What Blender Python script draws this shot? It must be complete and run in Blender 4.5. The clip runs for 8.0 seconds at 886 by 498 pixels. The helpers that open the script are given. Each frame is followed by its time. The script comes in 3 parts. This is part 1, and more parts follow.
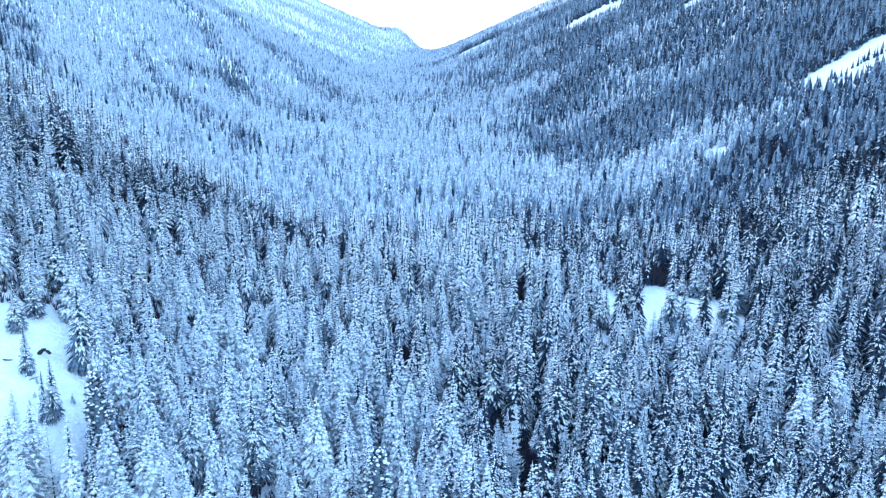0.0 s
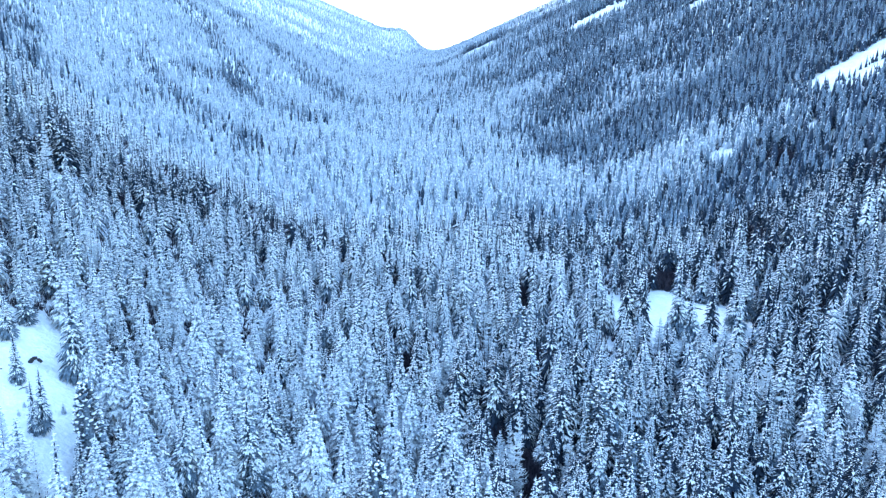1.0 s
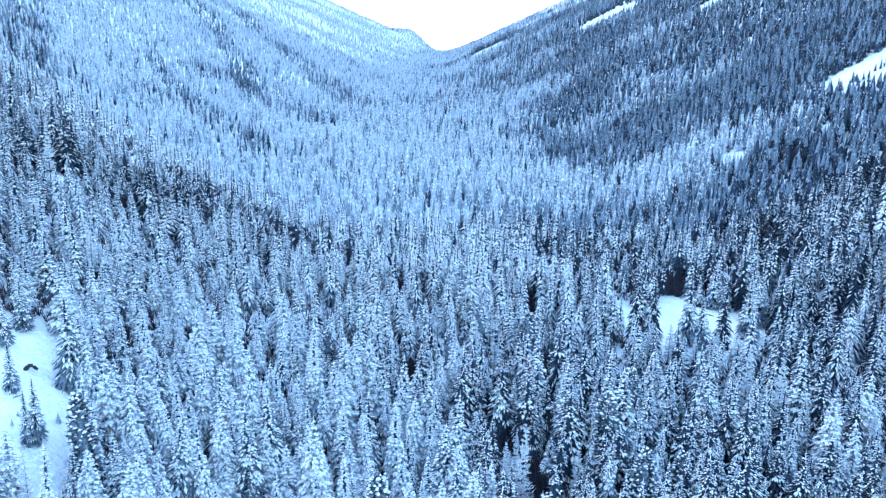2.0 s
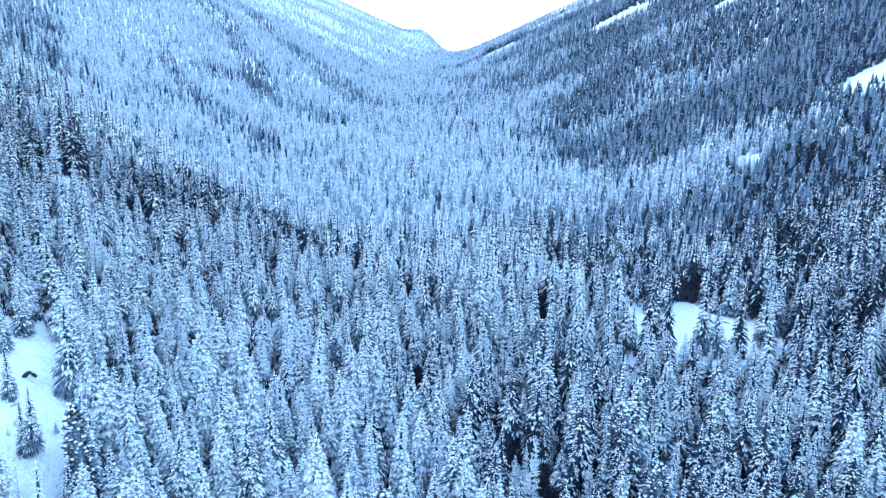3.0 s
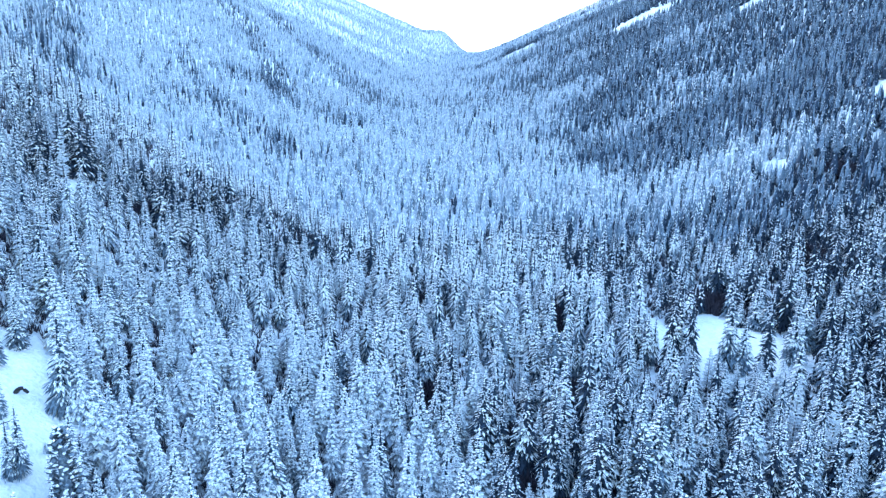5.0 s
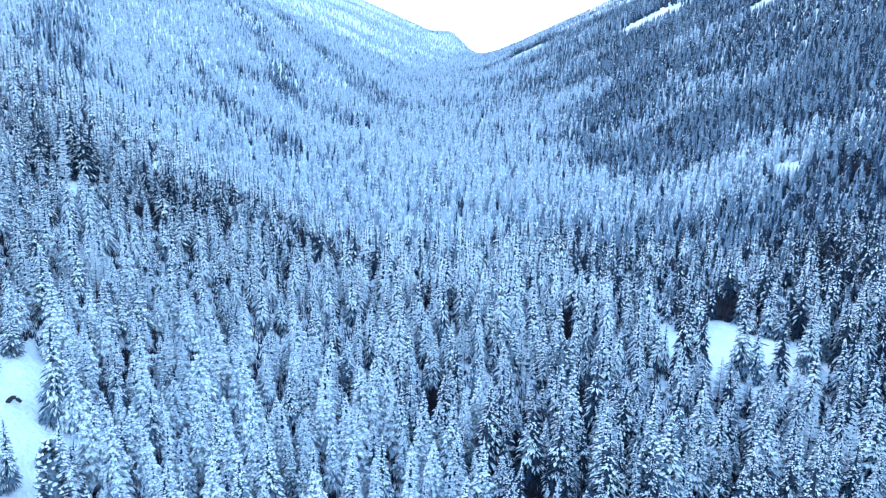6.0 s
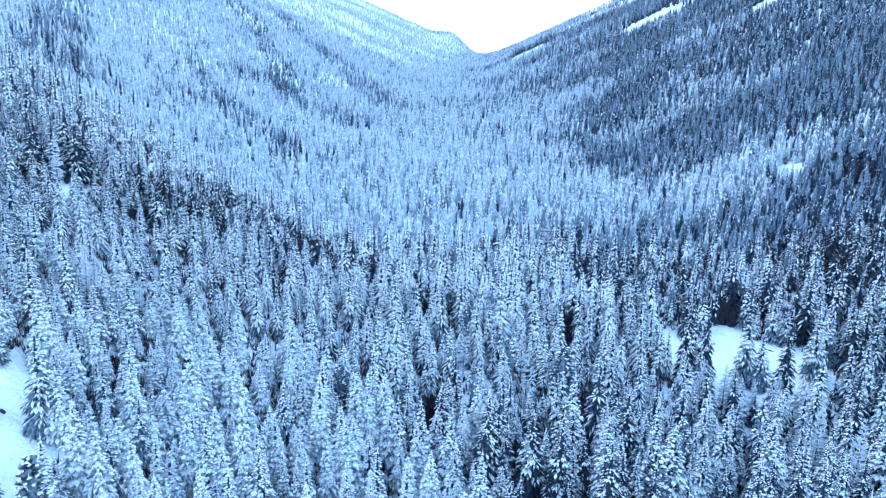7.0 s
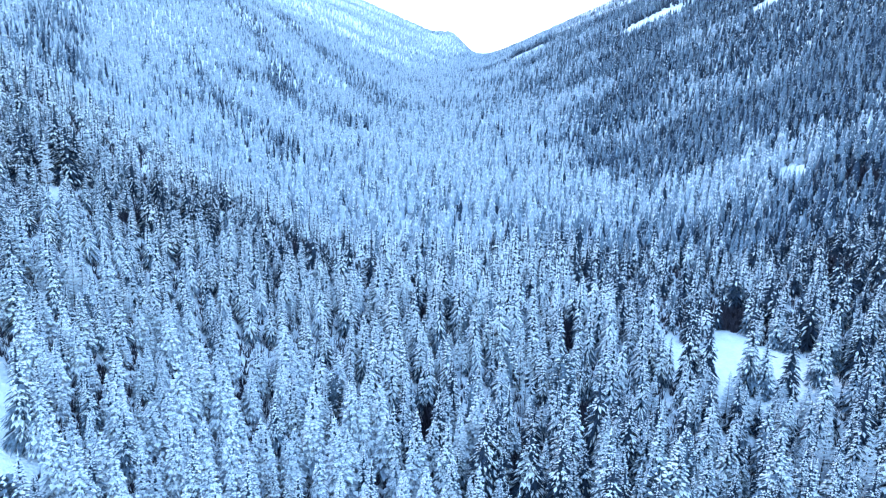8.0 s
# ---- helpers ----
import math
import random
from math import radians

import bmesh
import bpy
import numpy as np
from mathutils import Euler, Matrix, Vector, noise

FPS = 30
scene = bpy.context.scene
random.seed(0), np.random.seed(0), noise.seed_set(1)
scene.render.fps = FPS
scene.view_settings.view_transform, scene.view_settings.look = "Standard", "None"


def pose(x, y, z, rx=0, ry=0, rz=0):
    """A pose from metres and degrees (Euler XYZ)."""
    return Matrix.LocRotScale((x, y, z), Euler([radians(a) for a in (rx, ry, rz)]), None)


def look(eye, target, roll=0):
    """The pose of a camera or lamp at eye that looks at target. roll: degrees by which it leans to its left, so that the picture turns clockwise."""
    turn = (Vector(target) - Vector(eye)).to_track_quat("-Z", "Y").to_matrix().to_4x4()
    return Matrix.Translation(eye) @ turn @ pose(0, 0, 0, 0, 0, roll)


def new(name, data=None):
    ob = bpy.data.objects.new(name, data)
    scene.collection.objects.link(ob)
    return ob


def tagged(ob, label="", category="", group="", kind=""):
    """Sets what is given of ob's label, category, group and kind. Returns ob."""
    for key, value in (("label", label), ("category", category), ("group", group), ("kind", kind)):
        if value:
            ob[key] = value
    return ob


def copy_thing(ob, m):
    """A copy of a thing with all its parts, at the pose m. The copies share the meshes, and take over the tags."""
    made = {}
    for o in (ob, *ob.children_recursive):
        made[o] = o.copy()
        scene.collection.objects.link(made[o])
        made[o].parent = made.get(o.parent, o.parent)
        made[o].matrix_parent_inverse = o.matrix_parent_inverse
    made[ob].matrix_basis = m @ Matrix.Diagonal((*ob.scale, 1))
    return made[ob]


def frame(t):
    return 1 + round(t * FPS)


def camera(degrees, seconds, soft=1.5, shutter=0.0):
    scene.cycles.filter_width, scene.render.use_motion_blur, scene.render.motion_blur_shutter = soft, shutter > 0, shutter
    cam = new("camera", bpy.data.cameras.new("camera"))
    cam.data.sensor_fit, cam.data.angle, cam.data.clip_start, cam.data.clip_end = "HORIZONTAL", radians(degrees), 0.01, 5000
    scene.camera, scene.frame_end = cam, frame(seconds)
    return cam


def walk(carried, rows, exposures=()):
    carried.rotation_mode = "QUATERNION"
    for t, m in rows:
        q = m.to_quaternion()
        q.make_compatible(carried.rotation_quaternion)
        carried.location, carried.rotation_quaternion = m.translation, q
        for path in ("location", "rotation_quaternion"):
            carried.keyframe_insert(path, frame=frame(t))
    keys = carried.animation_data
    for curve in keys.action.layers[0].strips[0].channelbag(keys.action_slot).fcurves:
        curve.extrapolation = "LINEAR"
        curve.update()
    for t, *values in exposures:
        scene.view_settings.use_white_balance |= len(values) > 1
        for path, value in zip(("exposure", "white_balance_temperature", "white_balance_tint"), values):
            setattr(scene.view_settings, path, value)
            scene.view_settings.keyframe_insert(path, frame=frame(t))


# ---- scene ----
cam = camera(68.6, 8.0, soft=1.25)
METRES, EYE, TILT, LEAN, TURN = 30.0, 90.0, -7.4, -4.5, 4.8
EXPOSURE = 3.37
ROWS = [
    (0.0, 0.0, 0.0, 0.0, -0.29, -4.62, 3.54),
    (0.5, 0.0066, 0.0591, 0.0144, -0.21, -4.6, 3.49),
    (1.0, 0.0145, 0.1187, 0.0283, 0.02, -4.56, 3.43),
    (1.5, 0.0225, 0.178, 0.0422, 0.31, -4.52, 3.33),
    (3.0, 0.0485, 0.364, 0.0852, 1.69, -4.36, 2.98),
    (3.5, 0.0581, 0.4226, 0.0997, 2.16, -4.32, 2.86),
    (4.0, 0.0654, 0.4819, 0.1136, 2.5, -4.27, 2.76),
    (4.5, 0.0728, 0.5405, 0.1275, 2.86, -4.23, 2.65),
    (6.0, 0.0949, 0.7239, 0.1716, 3.95, -4.13, 2.36),
    (6.5, 0.1039, 0.782, 0.1856, 4.07, -4.11, 2.32),
    (7.0, 0.1096, 0.8403, 0.1996, 4.04, -4.11, 2.32),
    (7.5, 0.1163, 0.9071, 0.2146, 4.02, -4.09, 2.32),
    (8.0, 0.1217, 0.9658, 0.2281, 4.01, -4.08, 2.3),
]
walk(cam, [(t, pose(0, 0, EYE, TILT, LEAN, TURN) @ pose(METRES * x, METRES * y, METRES * z, 90 + pitch, roll, yaw)) for t, x, y, z, yaw, pitch, roll in ROWS],
     [(0.0, EXPOSURE, 5860, 10)])


# world: a clear winter sky with a low sun behind the left ridge, the whole valley in its shade
SUN_AZIMUTH, SUN_HEIGHT = radians(-55), radians(9)      # azimuth clockwise from +y
world = bpy.data.worlds.new("world")
world.use_nodes = True
scene.world = world
sky = world.node_tree.nodes.new("ShaderNodeTexSky")
sky.sky_type, sky.sun_disc = "NISHITA", False
sky.sun_elevation, sky.sun_rotation = SUN_HEIGHT, SUN_AZIMUTH
sky.air_density, sky.dust_density, sky.ozone_density = 1.0, 1.0, 1.5
back = world.node_tree.nodes["Background"]
back.inputs["Strength"].default_value = 0.15
world.node_tree.links.new(sky.outputs["Color"], back.inputs["Color"])
lamp = bpy.data.lights.new("sun", "SUN")
lamp.energy, lamp.angle, lamp.color = 2.5, radians(0.5), (1.0, 0.93, 0.84)
sun = new("sun", lamp)
way = Vector((math.sin(SUN_AZIMUTH) * math.cos(SUN_HEIGHT), math.cos(SUN_AZIMUTH) * math.cos(SUN_HEIGHT), math.sin(SUN_HEIGHT)))
sun.matrix_basis = look(way * 300, (0, 0, 0))


# ---- materials ----
def material(name, low, high, roughness, size, bump=0.0, fine=6.0, random_by="", spread=0.0):
    """A rough surface whose colour runs from low to high in stains of that size (metres), with finer grain on top."""
    m = bpy.data.materials.new(name)
    m.use_nodes = True
    n, l = m.node_tree.nodes, m.node_tree.links
    p = n["Principled BSDF"]
    p.inputs["Roughness"].default_value = roughness
    p.inputs["Specular IOR Level"].default_value = 0.25
    where = n.new("ShaderNodeTexCoord").outputs["Object"] if random_by == "object" else n.new("ShaderNodeNewGeometry").outputs["Position"]
    a, b = n.new("ShaderNodeTexNoise"), n.new("ShaderNodeTexNoise")
    for tex, scale in ((a, 1 / size), (b, fine / size)):
        tex.inputs["Scale"].default_value, tex.inputs["Detail"].default_value = scale, 3
        l.new(where, tex.inputs["Vector"])
    add = n.new("ShaderNodeMath")
    add.operation = "MULTIPLY_ADD"
    l.new(b.outputs["Fac"], add.inputs[0])
    add.inputs[1].default_value = 0.6
    l.new(a.outputs["Fac"], add.inputs[2])
    span = n.new("ShaderNodeMapRange")
    span.inputs["From Min"].default_value, span.inputs["From Max"].default_value = 0.5, 1.1
    l.new(add.outputs[0], span.inputs["Value"])
    mix = n.new("ShaderNodeMix")
    mix.data_type = "RGBA"
    mix.inputs["A"].default_value, mix.inputs["B"].default_value = (*low, 1), (*high, 1)
    l.new(span.outputs["Result"], mix.inputs["Factor"])
    colour = mix.outputs["Result"]
    if spread:
        if random_by == "island":
            chance = n.new("ShaderNodeNewGeometry").outputs["Random Per Island"]
        else:
            chance = n.new("ShaderNodeObjectInfo").outputs["Random"]
        shade = n.new("ShaderNodeMapRange")
        shade.inputs["To Min"].default_value, shade.inputs["To Max"].default_value = 1 - spread, 1 + spread
        l.new(chance, shade.inputs["Value"])
        hsv = n.new("ShaderNodeHueSaturation")
        l.new(colour, hsv.inputs["Color"])
        l.new(shade.outputs["Result"], hsv.inputs["Value"])
        colour = hsv.outputs["Color"]
    l.new(colour, p.inputs["Base Color"])
    if bump:
        bumped = n.new("ShaderNodeBump")
        bumped.inputs["Strength"].default_value, bumped.inputs["Distance"].default_value = bump, size * 0.15
        l.new(add.outputs[0], bumped.inputs["Height"])
        l.new(bumped.outputs["Normal"], p.inputs["Normal"])
    return m


SNOW_FIELD = material("snow_field", (0.72, 0.76, 0.80), (0.90, 0.91, 0.92), 0.65, 3.2, 1.0, fine=4.0)
SNOW = material("snow_load", (0.70, 0.748, 0.785), (0.895, 0.915, 0.93), 0.75, 0.6, 0.6, fine=3.6)


def poke_through(m, size, low, high, colour):
    """Needle tips that show through the snow in fine specks of that size."""
    n, l = m.node_tree.nodes, m.node_tree.links
    p = n["Principled BSDF"]
    before = p.inputs["Base Color"].links[0].from_socket
    tex = n.new("ShaderNodeTexNoise")
    tex.inputs["Scale"].default_value, tex.inputs["Detail"].default_value = 1 / size, 2
    l.new(n.new("ShaderNodeNewGeometry").outputs["Position"], tex.inputs["Vector"])
    span = n.new("ShaderNodeMapRange")
    span.inputs["From Min"].default_value, span.inputs["From Max"].default_value = low, high
    l.new(tex.outputs["Fac"], span.inputs["Value"])
    mix = n.new("ShaderNodeMix")
    mix.data_type = "RGBA"
    mix.inputs["B"].default_value = (*colour, 1)
    l.new(span.outputs["Result"], mix.inputs["Factor"])
    l.new(before, mix.inputs["A"])
    l.new(mix.outputs["Result"], p.inputs["Base Color"])


poke_through(SNOW, 0.34, 0.58, 0.68, (0.06, 0.08, 0.10))
# needles and rime tinted blue: haze and bluish shade put into their colours
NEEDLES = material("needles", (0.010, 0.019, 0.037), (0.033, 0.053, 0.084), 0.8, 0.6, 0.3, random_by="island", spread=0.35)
RIME_HAZE = material("rime_and_haze", (0.018, 0.030, 0.051), (0.255, 0.335, 0.415), 0.8, 0.5, 0.3, random_by="island", spread=0.3)
# frost, pale enough to put haze into the colour of far trees
FROST_HAZE = material("frost_and_haze", (0.24, 0.295, 0.37), (0.52, 0.585, 0.66), 0.8, 0.5, 0.2, random_by="island", spread=0.25)
BARK = material("bark", (0.016, 0.016, 0.017), (0.055, 0.053, 0.054), 0.9, 0.4, 0.6)
HOAR = material("hoarfrost", (0.42, 0.48, 0.55), (0.70, 0.74, 0.79), 0.8, 0.5, 0.2, random_by="island", spread=0.2)
# dark purple twigs that carry the shade between the trees in their colour
SHADE_TWIGS = material("shade_twigs", (0.022, 0.020, 0.030), (0.062, 0.058, 0.082), 0.9, 0.7, 0.3, random_by="island", spread=0.35)
WOODS = [BARK, NEEDLES, SNOW, FROST_HAZE, RIME_HAZE, SHADE_TWIGS, HOAR]


def mesh_of(name, v, f, mats, m=None):
    """A mesh from arrays of corners and triangles."""
    me = bpy.data.meshes.new(name)
    me.vertices.add(len(v))
    me.vertices.foreach_set("co", np.ascontiguousarray(v, dtype=np.float32).ravel())
    me.loops.add(f.size)
    me.loops.foreach_set("vertex_index", np.ascontiguousarray(f, dtype=np.int32).ravel())
    me.polygons.add(len(f))
    me.polygons.foreach_set("loop_start", np.arange(0, f.size, 3, dtype=np.int32))
    if m is not None:
        me.polygons.foreach_set("material_index", np.ascontiguousarray(m, dtype=np.int32))
    for mat in mats:
        me.materials.append(mat)
    me.update(calc_edges=True)
    me.validate()
    return me


# ---- the lie of the land ----
CLIMB = 0.1035        # the valley floor rises up the valley
AXIS = 0.087          # the valley runs a little left of +y
# bare chutes on the two slopes: how far up the valley, from and to what distance from its axis, and the height of the rib behind
RIBS_RIGHT = [(438, 236, 310, 4), (1645, 63, 134, 12), (1184, 231, 318, 10), (1430, 252, 355, 9), (850, 300, 335, 5)]
# the same on the left, with how far each one slants up the valley
RIBS_LEFT = [(1600, 575, 690, 12, 1.5), (1846, 560, 640, 11, 0.3), (2680, 650, 790, 10, 1.4), (2420, 459, 617, 11, 1.2), (2880, 503, 680, 11, 1.3), (3740, 250, 450, 11, 2.4), (2365, 360, 396, 8, 0.4)]


def smooth(a, b, v):
    t = np.clip((v - a) / (b - a), 0, 1)
    return t * t * (3 - 2 * t)


def soft(v, w):
    return w * np.logaddexp(0, v / w)


def rough(x, y, size, seed):
    """Value noise from -1 to 1 with lumps of that size in metres."""
    gx, gy = x / size + seed * 17.31, y / size - seed * 9.77
    ix, iy = np.floor(gx), np.floor(gy)
    fx, fy = gx - ix, gy - iy
    fx, fy = fx * fx * (3 - 2 * fx), fy * fy * (3 - 2 * fy)

    def at(i, j):
        h = np.sin(i * 127.1 + j * 311.7 + seed * 74.7) * 43758.5453
        return 2 * (h - np.floor(h)) - 1

    return (at(ix, iy) * (1 - fx) + at(ix + 1, iy) * fx) * (1 - fy) + (at(ix, iy + 1) * (1 - fx) + at(ix + 1, iy + 1) * fx) * fy


def ground(x, y):
    """The height of the ground: a U-shaped valley with two long slopes, a spur on the left and one far off on the right."""
    u = x + AXIS * y
    along = y
    y = y - 9        # the bends below are laid out from a little behind the start
    toe_r = 118 - 140 * smooth(500, 1650, y) + 25 * smooth(1700, 2600, y)
    toe_l = -18 - 22 * smooth(110, 250, y) - 125 * smooth(235, 430, y) - 95 * smooth(450, 850, y) + 45 * smooth(1500, 3000, y)
    w = 12 + 14 * smooth(150, 900, y)
    steep_r = 0.545 - 0.102 * smooth(600, 1800, y) + 0.02 * rough(u, y, 700, 3)
    steep_l = 0.52 - 0.14 * smooth(500, 1300, y)
    z = 2 - 0.012 * np.clip(u, -30, 110) - 8 * smooth(-60, -260, u) * smooth(400, 800, y) + 85 * smooth(2200, 4600, y) * smooth(-60, -260, u)
    z = z + steep_r * soft(u - toe_r, w) + steep_l * soft(toe_l - u, w)
    rise_l, rise_r = soft(toe_l - u, 60), soft(u - toe_r, 60)
    z = z + 55 * np.exp(-((u + 215) / 120) ** 2) * smooth(3300, 4200, y)
    # gullies and ribs down the slopes
    z = z + 0.05 * rise_l * rough(u * 0.25, y, 260, 5) + 0.05 * rise_r * rough(u * 0.2, y, 240, 7)
    z = z + 6 * smooth(250, 700, y) * rough(x, y, 170, 1) + 1.6 * rough(x, y, 42, 2) + 0.35 * rough(x, y, 9, 4)
    # ribs that turn a bare face to the camera
    for at, u0, u1, rise in RIBS_RIGHT:
        z = z + rise * smooth(at - 34, at + 4, y) * smooth(at + 150, at + 30, y) * smooth(u0 - 12, u0 + 12, u) * smooth(u1 + 60, u1, u)
    for at, u0, u1, rise, slant in RIBS_LEFT:
        v = y - slant * (-u - u0)
        z = z + rise * smooth(at - 70, at + 4, v) * smooth(at + 260, at + 50, v) * smooth(u0 - 25, u0 + 25, -u) * smooth(u1 + 80, u1, -u)
    return z + CLIMB * (along - AXIS * x)


def spread_grid():
    """The ground as one sheet, fine near the camera and coarse towards the ridges."""
    s = np.linspace(-1, 1, 221)
    xs = 2500 * (0.10 * s + 0.90 * s ** 3)
    t = np.linspace(0, 1, 230)
    ys = -250 + 4950 * (0.18 * t + 0.82 * t ** 2.2)
    gx, gy = np.meshgrid(xs, ys)
    v = np.stack([gx, gy, ground(gx, gy)], -1).reshape(-1, 3)
    i = (np.arange(len(ys) - 1)[:, None] * len(xs) + np.arange(len(xs) - 1)[None]).ravel()
    n = len(xs)
    f = np.concatenate([np.stack([i, i + 1, i + n + 1], -1), np.stack([i, i + n + 1, i + n], -1)])
    me = mesh_of("ground", v, f, [SNOW_FIELD])
    me.polygons.foreach_set("use_smooth", np.ones(len(f), dtype=bool))
    return me


tagged(new("ground", spread_grid()), "deep untouched snow over a forested mountain valley", "ground", kind="structure")


# ---- trees ----
class Shape:
    """Corners, triangles and material numbers of a tree as it grows."""

    def __init__(self):
        self.v, self.f, self.m, self.n = [], [], [], 0

    def add(self, v, f, m):
        self.v.append(np.asarray(v, float))
        self.f.append(np.asarray(f, int) + self.n)
        self.m.append(np.full(len(f), m))
        self.n += len(v)

    def done(self):
        return np.concatenate(self.v), np.concatenate(self.f), np.concatenate(self.m)


def unit(v):
    return v / (np.linalg.norm(v) + 1e-9)


def stem(shape, rng, height, radius, sides):
    a = np.arange(sides) * 2 * math.pi / sides
    rings = [(0.0, 1.25), (0.08, 1.0), (0.5, 0.55), (0.9, 0.06)]
    bend = rng.normal(0, 0.006 * height, 2)
    v = [(radius * k * math.cos(t) + bend[0] * h, radius * k * math.sin(t) + bend[1] * h, h * height - (0.03 * height if h == 0 else 0)) for h, k in rings for t in a]
    f = []
    for r in range(3):
        for i in range(sides):
            p, q = r * sides + i, r * sides + (i + 1) % sides
            f += [(p, q, q + sides), (p, q + sides, p + sides)]
    shape.add(v, f, 0)


def bough(shape, rng, root, tip, half, load, needle, detail):
    """One drooping branch: a flat spray of needles, and a finger of snow lying along it."""
    along = tip - root
    side = unit(np.cross(along, (0, 0, 1.0)))
    up = unit(np.cross(side, along))
    reach = np.linalg.norm(along)
    mid = root + along * rng.uniform(0.42, 0.62) + up * reach * rng.uniform(0.04, 0.14)
    if detail > 1 or not load:
        skew = side * half * rng.uniform(-0.2, 0.2)
        low = up * 0.35 * half
        shape.add([root - low, mid - side * half + skew - low, tip + along * 0.06 - low, mid + side * half + skew - low], [(0, 2, 1), (0, 3, 2)], needle)
    if load:
        w = half * (0.92 if detail == 2 else 1.08) * min(load, 1.35)
        pads = ((0.0, rng.uniform(0.42, 0.55)), (rng.uniform(0.45, 0.58), rng.uniform(0.9, 1.02))) if detail == 2 else ((0.0, rng.uniform(0.88, 1.0)),)
        for start, stop in pads:
            shift = side * w * rng.uniform(-0.35, 0.35) if len(pads) > 1 else 0.0
            p, q = (root + along * start, root + along * stop)
            bow = up * reach * 0.4 * (0.3 - (start + stop - 1) ** 2 * 0.2)
            top = (p + q) / 2 + bow + shift
            k = w * (1.05 - 0.35 * start) if len(pads) > 1 else w
            shape.add([p + bow * 0.6 + shift, top - side * k, q + bow * 0.3 + shift, top + side * k], [(0, 2, 1), (0, 3, 2)], 2)


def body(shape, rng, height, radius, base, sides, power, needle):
    """The dense inside of a crown: twigs and needles, their shade put into a dark body, ragged and hollow at its foot.
    """
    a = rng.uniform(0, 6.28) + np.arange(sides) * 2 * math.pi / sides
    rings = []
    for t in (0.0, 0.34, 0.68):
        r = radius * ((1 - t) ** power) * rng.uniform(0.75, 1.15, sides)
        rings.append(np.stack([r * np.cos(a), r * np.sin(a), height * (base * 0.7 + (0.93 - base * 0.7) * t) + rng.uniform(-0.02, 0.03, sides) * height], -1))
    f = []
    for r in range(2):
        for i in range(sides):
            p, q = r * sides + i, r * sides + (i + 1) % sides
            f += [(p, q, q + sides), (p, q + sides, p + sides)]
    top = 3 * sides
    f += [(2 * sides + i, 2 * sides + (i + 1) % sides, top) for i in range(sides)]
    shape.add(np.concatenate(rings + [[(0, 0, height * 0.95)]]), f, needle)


def conifer(seed, height, radius, whorls, per, snow, needle=1, core_needle=1, detail=2, base=0.06, power=0.9, droop=0.8, core=0.36, slim=1.0, forked=0.45, low=0.45, sides=6, lift=0.25):
    """A spruce or fir: a tapered stem, a dark body, and whorls of drooping branches with fingers of snow on them."""
    rng = np.random.default_rng(seed)
    shape = Shape()
    stem(shape, rng, height, 0.011 * height, sides)
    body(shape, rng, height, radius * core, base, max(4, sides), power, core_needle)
    for w in range(whorls):
        t = (w + rng.uniform(0.1, 0.5)) / whorls
        z = height * (base + (0.97 - base) * t)
        r = radius * ((1 - t) ** power) * (1 - 0.3 * max(0, 0.1 - t) / 0.1) * rng.uniform(0.85, 1.12) + 0.012 * height
        count = max(4, round(per * (0.4 + 0.6 * (1 - t))))
        turn = rng.uniform(0, 6.28)
        # less snow low in the crown stands for the shade down there
        hold = snow * (low + (1.08 - low) * float(smooth(0.0, 0.5, t)))
        for k in range(count):
            if rng.random() < 0.06:
                continue
            a = turn + (k + rng.uniform(-0.28, 0.28)) * 2 * math.pi / count
            r1 = r * (1.1 - 0.32 * rng.random() ** 2)
            out = np.array((math.cos(a), math.sin(a), 0.0))
            fall = r1 * droop * (0.85 - 0.75 * t) * rng.uniform(0.75, 1.25)
            z1 = z + rng.uniform(-lift, lift) * height / whorls
            root = out * 0.12 * r1 + (0, 0, z1 + 0.3 * fall)
            tip = out * r1 + (0, 0, z1 - 0.7 * fall)
            half = (0.088 * r1 + 0.0095 * height) * rng.uniform(0.8, 1.25) * slim
            load = 0 if rng.random() > 0.12 + 0.92 * hold else (0.5 + 0.5 * min(hold, 1.2)) * rng.uniform(0.75, 1.25)
            bough(shape, rng, root, tip, half, load, needle, detail)
            if forked and r1 > 0.45 * radius and rng.random() < forked:
                across = np.array((-out[1], out[0], 0.0))
                for way in (-1, 1):
                    start = root + (tip - root) * rng.uniform(0.3, 0.45)
                    end = start + (tip - start) * rng.uniform(0.7, 0.9) + across * way * r1 * rng.uniform(0.22, 0.36) - np.array((0, 0, 0.05 * r1))
                    bough(shape, rng, start, end, half * 0.8, load * rng.uniform(0.7, 1.1), needle, min(detail, 1.5))
    # leader
    shape.add([(0.007 * height, 0, 0.9 * height), (-0.005 * height, 0.005 * height, 0.9 * height), (-0.004 * height, -0.006 * height, 0.9 * height), (0, 0, 1.015 * height)], [(0, 1, 3), (1, 2, 3), (2, 0, 3)], 2 if snow > 0.4 else needle)
    return shape.done()


